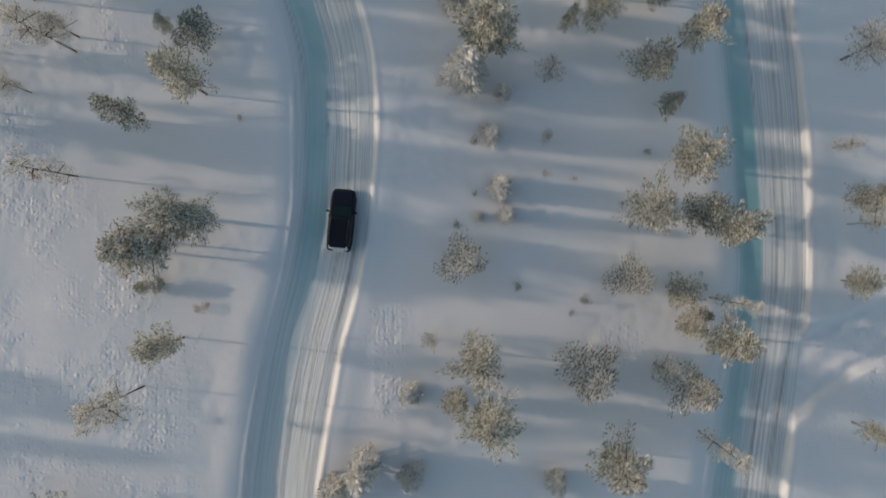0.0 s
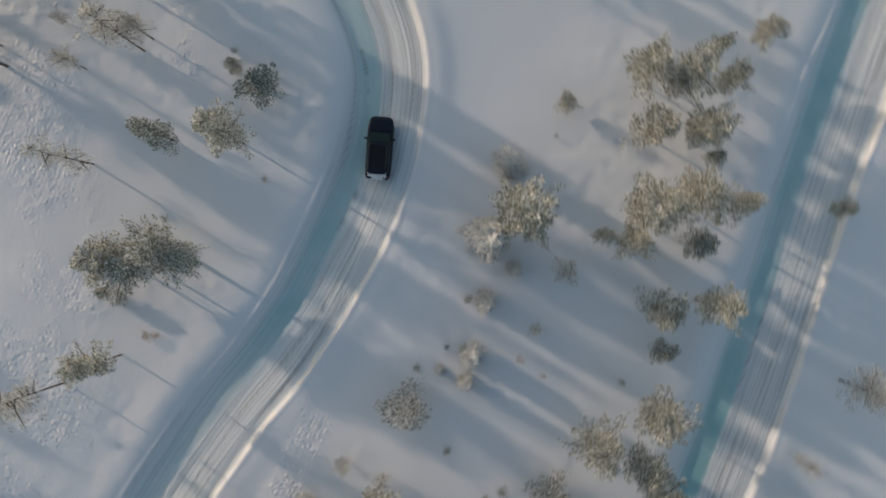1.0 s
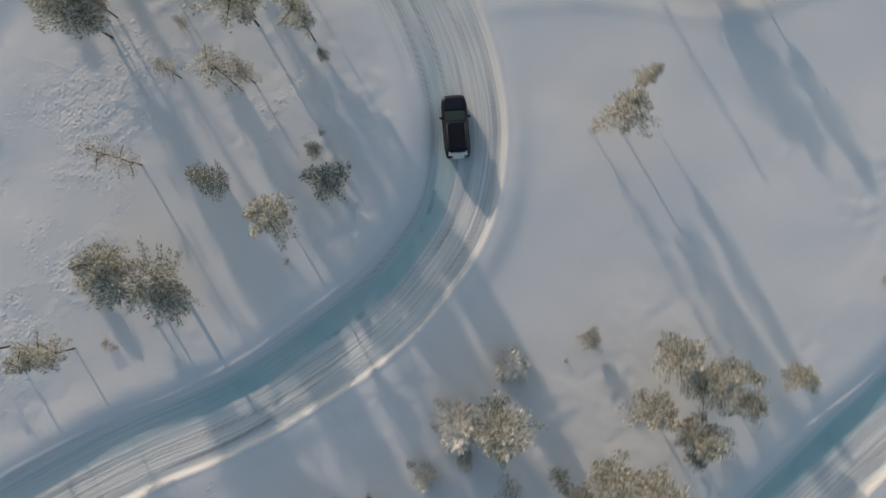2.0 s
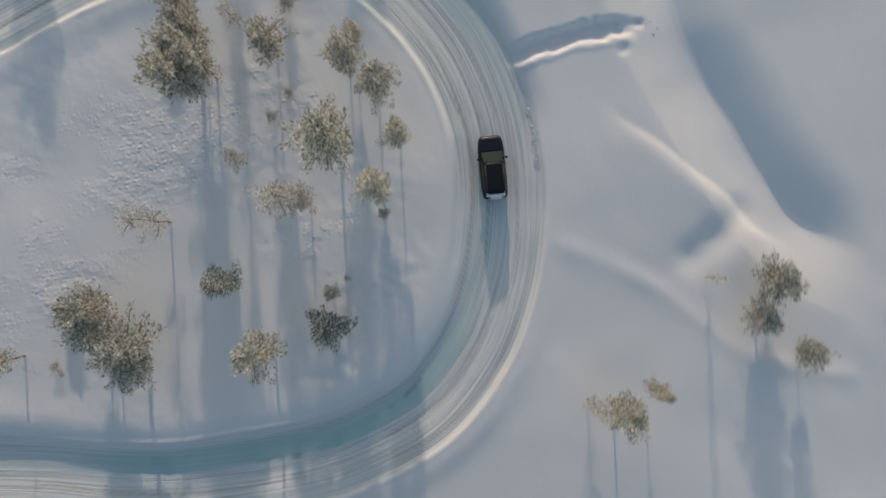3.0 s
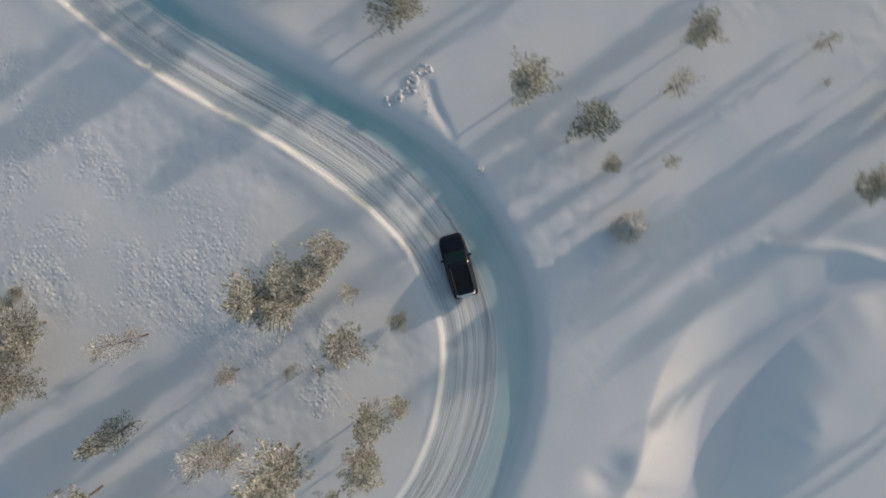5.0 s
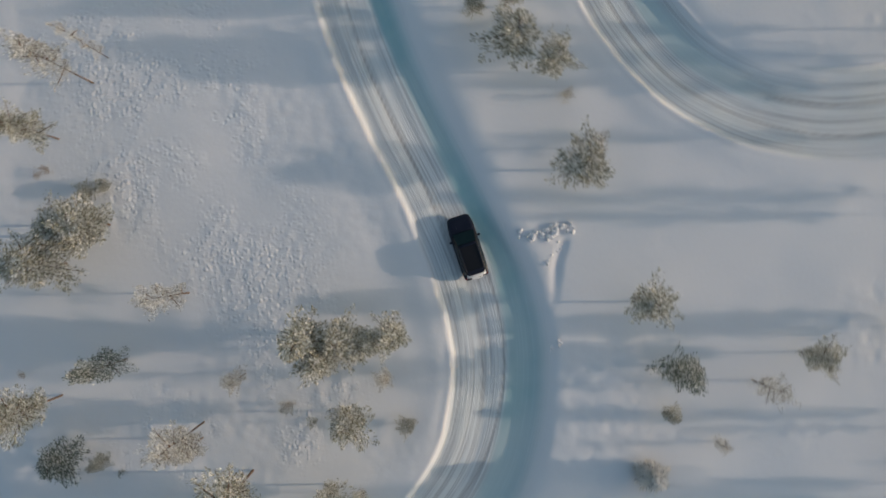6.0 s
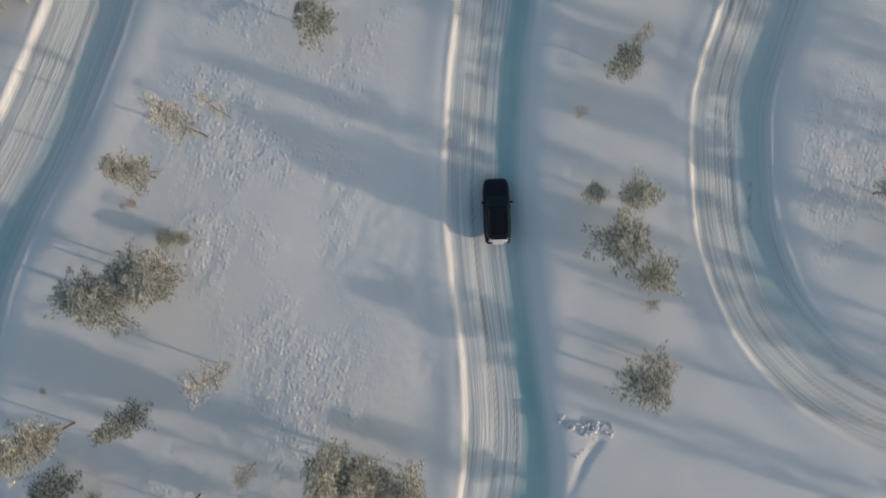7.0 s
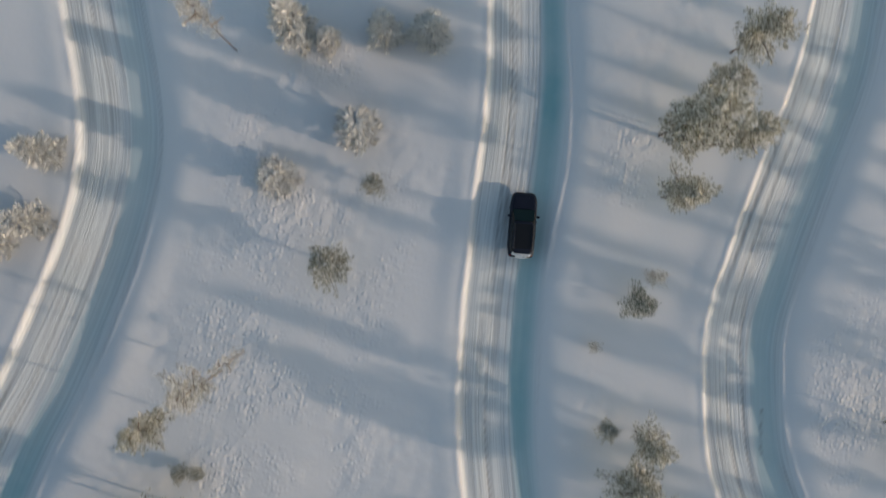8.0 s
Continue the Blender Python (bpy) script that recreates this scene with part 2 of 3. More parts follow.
def ground_sheet():
    core_x = np.arange(-92, 38, 0.18)
    core_y = np.arange(-56, 66, 0.18)
    grow = np.array([0.5, 1.2, 2.2, 4, 7, 12, 20, 35, 60, 100, 170, 300, 520, 900, 1500, 2600])
    xs = np.concatenate([core_x[0] - grow[::-1], core_x, core_x[-1] + grow])
    ys = np.concatenate([core_y[0] - grow[::-1], core_y, core_y[-1] + grow])
    gx, gy = np.meshgrid(xs, ys)
    x, y = gx.ravel(), gy.ravel()
    pts = np.stack([x, y], 1)
    z = 0.30 * value_noise(x, y, 13.0, 1) + 0.12 * value_noise(x, y, 4.7, 2) + 0.05 * value_noise(x * 0.6, y, 1.5, 3)
    z += (0.045 * value_noise(x, y, 0.8, 70) + 0.03 * value_noise(x, y, 0.45, 71)) * smooth(-0.25, 0.3, value_noise(x, y, 7.0, 72) + 0.5 * value_noise(x, y, 2.5, 73)) * (1 - 0.85 * smooth(27, 33, y) * smooth(5, -5, x))
    trod = np.zeros_like(x)
    patchy = smooth(-0.35, 0.25, value_noise(x, y, 3.4, 7) + 0.6 * value_noise(x, y, 1.4, 8))
    for line, half in TRODDEN:
        d, o, l = lateral(pts, line, half * 2.2)
        trod = np.maximum(trod, 1 - smooth(half * 0.3, half * 1.9, d))
    trod *= patchy
    z += (0.05 * value_noise(x, y, 0.42, 4) + 0.05 * value_noise(x, y, 0.9, 5)) * trod
    # the gully past the bend: a steep bank on the road's side, a long slope beyond
    d, o, l = lateral(pts, GULLY, 14.0)
    o = o + 0.6 * value_noise(l, l * 0, 6.0, 24) + 0.3 * value_noise(l, l * 0 + 4, 1.8, 25)
    o = np.sign(o) * (np.sqrt(o * o + 0.02) - 0.14)
    # far side: a softly rounded brow, a steep face and a flat floor; the near side rises at once from a sharp crease
    wide = np.exp(-((l - 33) / 10) ** 2)
    foot = 0.2 + 2.6 * wide
    roll, face = 3.4 + 1.2 * wide, 1.1
    u = -o - foot
    far = np.clip(u, 0, face) + np.where(u > face, roll / 2 - np.clip(roll - (u - face), 0, None) ** 2 / (2 * roll), 0)
    far_bank = far / (face + roll / 2)
    near_bank = 0.6 * np.clip(o / 4.8, 0, 1) + 0.4 * smooth(0.0, 5.6, o)
    deep = (1.25 + 0.75 * wide) * smooth(0, 12, l) * (1 - smooth(70, 78, l)) * (1 - 0.4 * np.exp(-((l - 52) / 5) ** 2))
    z = np.where(d < 13.9, z - deep * (1 - np.where(o > 0, near_bank, far_bank)) + 0.05 * value_noise(l * 0.4, o, 1.7, 21) * (1 - near_bank) * (o > 0), z)
    for line, half, high in DRIFTS:
        d, o, l = lateral(pts, line, half * 4)
        z += high * np.exp(-(d / half) ** 2) * (0.8 + 0.6 * value_noise(l, l, 4.0, 9))
    # the wind-packed drift whose sunlit face rises towards the bend
    d, o, l = lateral(pts, [(-31.5, 38.2), (-29.4, 40.6), (-26.8, 43.2), (-22.3, 47.3), (-19.3, 49.6), (-17.1, 53.6), (-16, 58)], 9.0)
    u = np.maximum(o + 0.5 * value_noise(l, l * 0 + 2, 3.0, 26), 0)
    z += np.where(d < 8.9, 0.34 * (1 - np.exp(-(u / 0.7) ** 1.5)) * np.exp(-u / 2.8) * smooth(0, 5, l) * (1 - smooth(14, 20, l)) * smooth(8.9, 6.5, d), 0)
    a_best, side, run = np.full_like(x, 99.0), np.zeros_like(x), np.zeros_like(x)
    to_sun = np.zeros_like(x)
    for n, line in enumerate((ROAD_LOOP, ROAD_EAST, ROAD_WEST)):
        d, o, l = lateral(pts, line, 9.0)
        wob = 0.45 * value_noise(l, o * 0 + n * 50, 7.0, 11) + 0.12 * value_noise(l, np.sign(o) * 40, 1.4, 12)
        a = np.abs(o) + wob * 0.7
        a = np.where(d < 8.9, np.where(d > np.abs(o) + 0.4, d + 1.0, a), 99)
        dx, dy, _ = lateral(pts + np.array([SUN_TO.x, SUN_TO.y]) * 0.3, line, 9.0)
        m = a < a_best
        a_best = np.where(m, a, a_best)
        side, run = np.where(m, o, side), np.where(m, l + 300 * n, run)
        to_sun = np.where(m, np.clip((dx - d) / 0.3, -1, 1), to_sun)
    a = a_best
    # shaped by sun side for shading: soft roll sunward, sharp ploughed bank opposite
    rounded = smooth(-0.25, 0.35, to_sun)
    ruts = 0.03 * (1 - rounded) * value_noise(side, run * 0.04, 0.33, 13) + 0.03 * value_noise(x, y, 1.6, 14)
    floor = -0.60 + ruts + (0.30 + 0.16 * value_noise(run, run * 0 + 5, 14.0, 33) + 0.10 * value_noise(run, run * 0 + 6, 2.5, 35)) * (1 - rounded) * smooth(0.4, 2.7, a)
    cut_in = 1 - smooth(3.18, 3.58, a)
    bend = smooth(2, 12, y) * np.maximum(smooth(-32, -40, x), smooth(24, 28, y) * smooth(-26, -32, x))
    brow = 4.55 + 0.35 * bend + 0.5 * value_noise(run, run * 0 + 2, 9.0, 36) + 0.16 * value_noise(run, run * 0 + 8, 2.2, 37)
    roll = -(0.072 + 0.12 * bend) * np.clip(brow - a, 0, None) ** 2
    roll = -0.60 + np.where(roll > -0.54, roll + 0.60, 0.06 * np.exp((roll + 0.54) / 0.06))
    crest = 0.05 * (1 - rounded) * (1 + 1.3 * value_noise(run, np.sign(side) * 30, 2.0, 15))
    lip = crest * np.exp(-((a - 3.6) / 0.22) ** 2) + 0.09 * (1 - rounded) * np.exp(-((a - 4.3) / 1.1) ** 2) * (1 + 1.2 * value_noise(run, run * 0 + 7, 11.0, 34))
    # a thin crest left by the plough in the shaded half
    lip += 0.11 * rounded * np.exp(-((a - 2.55 - 0.5 * value_noise(run, run * 0, 9.0, 17)) / 0.14) ** 2) * smooth(-0.1, 0.25, value_noise(run, run * 0 + 9, 12.0, 16))
    z = z * smooth(2.6, 6.0, a)
    sharp_z = z * (1 - cut_in) + floor * cut_in
    soft_z = z + roll + ruts * (1 - smooth(1.5, 3.0, a))
    z = sharp_z * (1 - rounded) + soft_z * rounded + lip
    road = cut_in * (1 - rounded) + (1 - smooth(1.5 + 1.1 * bend, 3.1 + 1.0 * bend, a)) * rounded
    # sunward half of each track: shade put into colour, over smooth ice; powder opposite
    tint_shift = 0.5 * value_noise(run, run * 0 + 3, 5.0, 31) - 0.7 * smooth(-25, -32, x) * smooth(-56, -52, x)
    iced = smooth(-0.05, 0.75, to_sun * smooth(-0.5, 0.7, a + tint_shift)) * (1 - smooth(1.2 + 1.2 * bend, 2.5 + 1.4 * bend, a + tint_shift)) * (0.85 + 0.5 * value_noise(run, side, 8.0, 32))
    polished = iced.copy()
    # the tint is weaker on the outer legs and in the bend
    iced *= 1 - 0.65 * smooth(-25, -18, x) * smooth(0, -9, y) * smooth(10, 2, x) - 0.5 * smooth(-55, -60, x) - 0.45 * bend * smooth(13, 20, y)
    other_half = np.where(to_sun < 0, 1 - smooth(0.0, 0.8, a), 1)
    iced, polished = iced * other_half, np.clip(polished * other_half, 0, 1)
    trod *= smooth(3.7, 5.0, a)
    # the churned mouth of a branch track, covered with snow
    d, o, l = lateral(pts, BRANCH, 5.0)
    mouth = 1 - smooth(1.7, 2.7, d + 0.5 * value_noise(x, y, 1.7, 61))
    z = z * (1 - mouth) + np.minimum(z, -0.36 + 0.10 * value_noise(x, y, 0.7, 62) + 0.12 * value_noise(o, l * 0.15, 0.6, 63)) * mouth
    d, o, l = lateral(pts, DITCH, 4.0)
    ragged = d + 0.35 * value_noise(x, y, 1.7, 19) + 0.35 * value_noise(x, y, 0.5, 20)
    ends = 1 - smooth(9.8, 13.6, l + 2.5 * value_noise(x, y, 0.8, 22))
    cut = (1 - smooth(0.35, 0.85, ragged)) * (1 - road) * ends
    z += -0.46 * cut + 0.06 * np.exp(-((ragged - 1.05) / 0.22) ** 2) * smooth(-0.2, 0.3, o) * (1 - road) * ends
    dirt = np.zeros_like(x)
    for line, half in DIRT:
        d, o, l = lateral(pts, line, 2.0)
        dirt = np.maximum(dirt, np.exp(-(d / half) ** 2) * smooth(-0.30, 0.25, value_noise(l, l, 1.3, 23)))
    # single ruts that wander over the powder half
    for k in range(7):
        off = -2.4 + 0.8 * k + 1.1 * value_noise(run, run * 0 + 11 * k, 16.0, 40 + k)
        rut = np.exp(-((side - off) / 0.10) ** 2) * smooth(-0.05, 0.2, value_noise(run, run * 0 + 7 * k, 13.0, 50 + k)) * road * (1 - smooth(0.2, 0.6, polished)) * (1 - smooth(2.7, 3.0, a))
        dirt = np.maximum(dirt, 0.55 * rut)
        z -= 0.035 * rut
    far = np.maximum(np.maximum(-92 - x, x - 38), np.maximum(-56 - y, y - 66))
    z *= 1 - smooth(0, 25, far)
    nx, ny = len(xs), len(ys)
    me = bpy.data.meshes.new("ground")
    co = np.stack([x, y, z], 1).astype(np.float32)
    i = np.arange(nx * ny).reshape(ny, nx)
    quads = np.stack([i[:-1, :-1], i[:-1, 1:], i[1:, 1:], i[1:, :-1]], -1).reshape(-1, 4)
    me.vertices.add(len(co))
    me.vertices.foreach_set("co", co.ravel())
    me.loops.add(quads.size)
    me.loops.foreach_set("vertex_index", quads.ravel().astype(np.int32))
    me.polygons.add(len(quads))
    me.polygons.foreach_set("loop_start", np.arange(0, quads.size, 4, dtype=np.int32))
    me.update(calc_edges=True)
    me.shade_smooth()
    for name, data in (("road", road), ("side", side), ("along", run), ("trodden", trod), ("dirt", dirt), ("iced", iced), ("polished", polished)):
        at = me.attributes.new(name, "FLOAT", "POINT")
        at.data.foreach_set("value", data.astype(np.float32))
    me.materials.append(M_GROUND)
    ob = new("ground", me)
    tagged(ob, "snow-covered ground with ploughed icy tracks between low banks", "ground", kind="structure")
    return ob, xs, ys, z.reshape(ny, nx)


GROUND, GX, GY, GZ = ground_sheet()


def height_at(x, y):
    i = int(np.clip(np.searchsorted(GX, x) - 1, 0, len(GX) - 2))
    j = int(np.clip(np.searchsorted(GY, y) - 1, 0, len(GY) - 2))
    return float(min(GZ[j, i], GZ[j, i + 1], GZ[j + 1, i], GZ[j + 1, i + 1]))


# ---- trees ----
def tube(verts, faces, p, q, r0, r1, sides=6):
    """A tapered limb from p to q."""
    p, q = Vector(p), Vector(q)
    ax = (q - p).normalized()
    s = ax.orthogonal().normalized()
    t = ax.cross(s)
    n = len(verts)
    for c, r in ((p, r0), (q, r1)):
        for k in range(sides):
            a = 2 * math.pi * k / sides
            verts.append((c + (s * math.cos(a) + t * math.sin(a)) * r)[:])
    for k in range(sides):
        faces.append((n + k, n + (k + 1) % sides, n + sides + (k + 1) % sides, n + sides + k))
    faces.append(tuple(n + sides + k for k in range(sides)))


def tuft(verts, faces, c, out, size, rng):
    """A pointed, folded spray of needles; the crown is stretched upwards later, so it is kept low here."""
    out = (out + Vector((rng.uniform(-.7, .7), rng.uniform(-.7, .7), rng.uniform(-.2, .9)))).normalized()
    s = out.cross(Vector((rng.uniform(-.6, .6), rng.uniform(-.6, .6), 1))).normalized()
    t = s.cross(out)
    n = len(verts)
    w = size * rng.uniform(0.15, 0.26)
    for v in (-out * size * 0.45, s * w - t * w * 0.5, -s * w - t * w * 0.5, out * size * 0.6):
        verts.append((c.x + v.x, c.y + v.y, c.z + v.z * 0.3))
    faces += [(n, n + 1, n + 3), (n, n + 3, n + 2)]


def build_tree(kind, seed):
    """A tree one metre of crown radius wide and one metre high; scaled when it is planted."""
    rng = random.Random(seed)
    mat, start, limbs, tufts = dict(pine=(M_PINE, 0.30, 46, 130), tall=(M_THIN, 0.42, 32, 110), thin=(M_THIN, 0.15, 28, 90), dark=(M_DARK, 0.15, 40, 120),
                                    wood=(M_PINE, 0.30, 40, 50), frost=(M_FROST, 0.03, 64, 38), hoar=(M_HOAR, 0.1, 48, 120), bush=(M_DARK, 0.0, 16, 40), dry=(M_DRY, 0.0, 14, 24))[kind]
    root = new(dict(bush="bush", dry="dry_shrub").get(kind, "pine_tree"))
    verts, faces = [], []
    lean = Vector((rng.uniform(-.08, .08), rng.uniform(-.08, .08), 0))
    stem = lambda u: Vector((lean.x * u, lean.y * u, u))
    rad = 0.045
    sides = 7
    for k in range(7):
        c, r = stem(k / 6 - (0.06 if k == 0 else 0)), rad * (1.15 - k / 6 * 0.98)
        for j in range(sides):
            a = 2 * math.pi * j / sides
            verts.append((c.x + math.cos(a) * r, c.y + math.sin(a) * r, c.z))
    for k in range(6):
        for j in range(sides):
            faces.append((k * sides + j, k * sides + (j + 1) % sides, (k + 1) * sides + (j + 1) % sides, (k + 1) * sides + j))
    faces.append(tuple(range(6 * sides, 7 * sides)))
    cv, cf = [], []
    limb_list = []
    low = kind in ("bush", "dry")
    for i in range(limbs):
        u = start + (1 - start) * (i + rng.random()) / limbs
        v = (u - start) / (1 - start)
        if kind in ("frost", "dark", "hoar"):
            reach = (1 - v ** 1.4 * 0.8) * rng.uniform(0.75, 1.15)
        elif low:
            reach = rng.uniform(0.5, 1.1)
        else:
            reach = (0.45 + 0.75 * math.sin(math.pi * min(1, v * 0.85 + 0.15))) * rng.uniform(0.45, 1.15)
        ang = i * 2.4 + rng.uniform(-.5, .5)
        # some sectors carry few limbs, so that the outline stays uneven
        reach *= 0.86 + (0.15 if kind == "frost" else 0.42) * math.sin(ang * 2 + seed * 1.7) * math.cos(ang + seed)
        tip = stem(u) + Vector((math.cos(ang) * reach, math.sin(ang) * reach, rng.uniform(-.02, .10)))
        limb_list.append((stem(u), tip))
        side_way = Vector((-math.sin(ang), math.cos(ang), 0))
        for k in range(tufts):
            f = rng.uniform(0.15, 1.08)
            fan = rng.uniform(-1, 1) * 0.30 * math.sin(math.pi * min(1, f * 0.9))
            c = stem(u).lerp(tip, f) + side_way * fan + Vector((rng.gauss(0, .05), rng.gauss(0, .05), rng.gauss(0, .022)))
            out = Vector((math.cos(ang), math.sin(ang), 0.1)) + side_way * fan * 2
            tuft(cv, cf, c, out, rng.uniform(0.05, 0.15) * (1.3 if low else 2.6 if kind == "frost" else 1.5 if kind == "wood" else 1.02 if kind == "pine" else 0.85), rng)
    mesh_from("trunk", verts, faces, M_BARK, root, smooth=True)
    for p, q in limb_list[::3] if not low else ():
        lv, lf = [], []
        tube(lv, lf, p, q, 0.016, 0.004, 4)
        mesh_from("limb", lv, lf, M_BARK, root)
    crown = mesh_from("crown", cv, cf, mat, root)
    return root


LABEL = dict(
    pine=("olive-green pine tree dusted with frost, standing in snow", "tree"), tall=("tall slender pine tree with bare lower trunk", "tree"),
    wood=("pine tree at the edge of a snowy wood", "tree"),
    thin=("sparse thin young pine tree with few needles", "tree"), dark=("dark green conifer with little frost", "tree"),
    hoar=("grey-green conifer thinly coated with hoar frost", "tree"),
    frost=("conifer laden with white hoar frost, standing in snow", "tree"), bush=("small dark bush poking out of the snow", "bush"),
    dry=("small dry brown shrub poking out of the snow", "shrub"))
MODELS = {}
COUNT = [0]


def plant(kind, x, y, h, r):
    COUNT[0] += 1
    rng = random.Random(COUNT[0] * 31)
    # the young ones are thickly frosted and squat, the larger ones carry a thinner coat
    if kind == "frost" and r > 1.3 and x > 0 and y < 5:
        kind = "hoar"
    elif kind == "frost" and r < 1.2:
        h = min(h, 3.6 * r)
    r *= dict(frost=1.2, hoar=1.25, dark=1.15, pine=1.2, bush=1.1).get(kind, 1.05)
    variant = (kind, COUNT[0] % (5 if kind in ("pine", "frost") else 3))
    m = pose(x, y, height_at(x, y) - 0.03, 0, 0, rng.uniform(0, 360)) @ Matrix.Diagonal((r * rng.uniform(.92, 1.08), r * rng.uniform(.92, 1.08), h, 1))
    if variant not in MODELS:
        t = MODELS[variant] = build_tree(kind, len(MODELS) + 3)
        tagged(t, *LABEL[kind], group="trees" if kind not in ("bush", "dry") else "low bushes")
        t.matrix_basis = m
    else:
        src = MODELS[variant]
        t = copy_thing(src, Matrix.Identity(4))
        t.matrix_basis = m
    return t


plant('tall', -27.5, 14.6, 7.9, 1.44)
plant('tall', -27.3, 15.7, 4.3, 1.21)
plant('tall', -30.9, 11.5, 4.0, 0.87)
plant('dark', -22.5, 9.4, 6.8, 1.36)
plant('pine', -17.7, 11.4, 8.3, 1.38)
plant('dark', -17.9, 15.9, 3.2, 1.74)
plant('dark', -20.4, 16.3, 2.5, 0.75)
plant('thin', -27.5, 5.2, 7.6, 1.29)
plant('pine', -19.0, 2.0, 5.5, 1.85)
plant('pine', -22.4, -0.4, 5.5, 1.75)
plant('pine', -20.5, 0.2, 5.0, 1.65)
plant('pine', -17.6, 2.0, 4.6, 1.25)
plant('pine', -22.6, -3.2, 1.0, 0.51)
plant('pine', -19.5, -7.0, 6.8, 1.17)
plant('tall', -22.5, -10.7, 8.5, 1.44)
plant('thin', -23.8, -12.4, 6.8, 0.74)
plant('dry', -15.2, 9.7, 0.4, 0.26)
plant('dry', -18.5, -4.7, 0.4, 0.26)
plant('pine', 3.0, 15.0, 8.0, 1.87)
plant('frost', 1.9, 12.6, 5.7, 1.60)
plant('pine', 4.2, 14.5, 6.0, 0.99)
plant('frost', 4.6, 11.4, 2.3, 0.67)
plant('frost', 3.8, 8.3, 2.9, 0.85)
plant('bush', 2.5, 7.8, 0.5, 0.38)
plant('frost', 4.4, 4.4, 4.6, 0.97)
plant('frost', 4.9, 2.3, 3.0, 0.70)
plant('frost', 2.8, 2.2, 0.6, 0.38)
plant('bush', 1.2, 1.5, 0.4, 0.38)
plant('frost', 1.8, -1.0, 5.0, 1.70)
plant('thin', 8.0, 12.8, 3.5, 1.08)
plant('thin', 7.9, 8.0, 2.3, 0.58)
plant('bush', 2.6, 3.9, 0.4, 0.26)
plant('dry', 7.9, 5.4, 0.6, 0.38)
plant('dry', 10.1, 5.0, 0.5, 0.34)
plant('dark', 9.2, 16.3, 5.0, 0.72)
plant('pine', 11.0, 16.6, 6.0, 0.99)
plant('pine', 18.0, 15.0, 7.2, 1.24)
plant('pine', 15.5, 13.1, 4.5, 1.49)
plant('dark', 16.9, 10.4, 3.0, 1.11)
plant('pine', 17.9, 6.1, 6.0, 1.69)
plant('pine', 15.0, 2.5, 6.0, 1.54)
plant('dark', 18.6, 2.4, 6.0, 1.58)
plant('pine', 20.4, 1.3, 7.0, 1.59)
plant('frost', 14.0, -2.4, 5.0, 1.52)
plant('pine', 17.5, -3.5, 4.0, 1.18)
plant('dark', 19.6, -5.2, 2.3, 0.75)
plant('thin', 20.5, -4.0, 7.9, 0.80)
plant('pine', 17.9, -5.8, 5.0, 1.00)
plant('pine', 20.3, -6.8, 7.0, 1.40)
plant('frost', 11.0, -9.4, 5.5, 2.14)
plant('pine', 2.7, -8.1, 6.0, 1.50)
plant('pine', 3.4, -12.4, 7.0, 1.71)
plant('pine', 1.1, -11.4, 3.5, 0.98)
plant('frost', -2.3, -11.2, 2.4, 0.81)
plant('thin', -0.7, -7.1, 2.2, 0.79)
plant('thin', 2.3, -6.8, 3.0, 0.70)
plant('thin', 16.3, -9.0, 4.0, 0.89)
plant('frost', 18.1, -10.2, 6.5, 1.68)
plant('thin', 19.7, -14.2, 7.9, 1.22)
plant('pine', 12.8, -15.6, 6.5, 1.80)
plant('frost', 8.6, -17.7, 3.0, 0.82)
plant('frost', -5.6, -16.4, 5.5, 1.31)
plant('frost', -2.3, -17.2, 5.0, 0.96)
plant('thin', 29.9, 7.4, 3.0, 0.86)
plant('tall', 30.5, 14.1, 5.5, 1.67)
plant('pine', 31.0, 3.4, 5.0, 1.24)
plant('pine', 30.6, -2.7, 4.0, 0.97)
plant('tall', 31.0, 1.6, 5.1, 0.64)
plant('pine', 31.4, -13.5, 5.0, 0.80)
plant('bush', 5.9, -3.1, 0.4, 0.38)
plant('bush', 10.9, -4.2, 0.8, 0.51)
plant('bush', 10.0, -5.1, 0.4, 0.30)
plant('bush', 15.6, 7.1, 0.5, 0.34)
plant('pine', 6.8, 28.2, 6.0, 1.50)
plant('pine', 9.5, 28.6, 6.5, 1.51)
plant('dark', 10.4, 30.9, 6.5, 1.01)
plant('pine', 12.7, 30.1, 5.0, 1.03)
plant('pine', 9.2, 24.7, 5.5, 1.38)
plant('pine', 12.4, 25.8, 6.0, 1.41)
plant('dark', 14.5, 25.1, 2.5, 0.82)
plant('pine', 13.7, 34.4, 4.0, 0.89)
plant('pine', 3.0, 24.3, 1.6, 0.75)
plant('bush', 3.4, 21.8, 0.4, 0.21)
plant('frost', 1.0, 18.2, 3.5, 1.18)
plant('pine', 10.8, 18.9, 7.5, 1.83)
plant('pine', 13.2, 21.0, 8.0, 1.67)
plant('pine', 16.6, 22.1, 6.0, 1.09)
plant('dark', 15.9, 18.7, 4.0, 1.33)
plant('pine', 24.5, 25.4, 3.0, 0.74)
plant('pine', -36.4, 9.2, 8.4, 1.60)
plant('pine', -37.4, 10.4, 7.4, 1.30)
plant('pine', -30.6, 18.5, 11.0, 1.67)
plant('pine', -30.6, 23.0, 6.3, 0.97)
plant('pine', -27.1, 21.2, 11.0, 0.99)
plant('dark', -25.6, 21.0, 2.2, 0.49)
plant('bush', -21.3, 17.4, 0.4, 0.30)
plant('dry', -18.3, -4.9, 0.5, 0.51)
plant('dry', -15.1, 9.5, 0.4, 0.30)
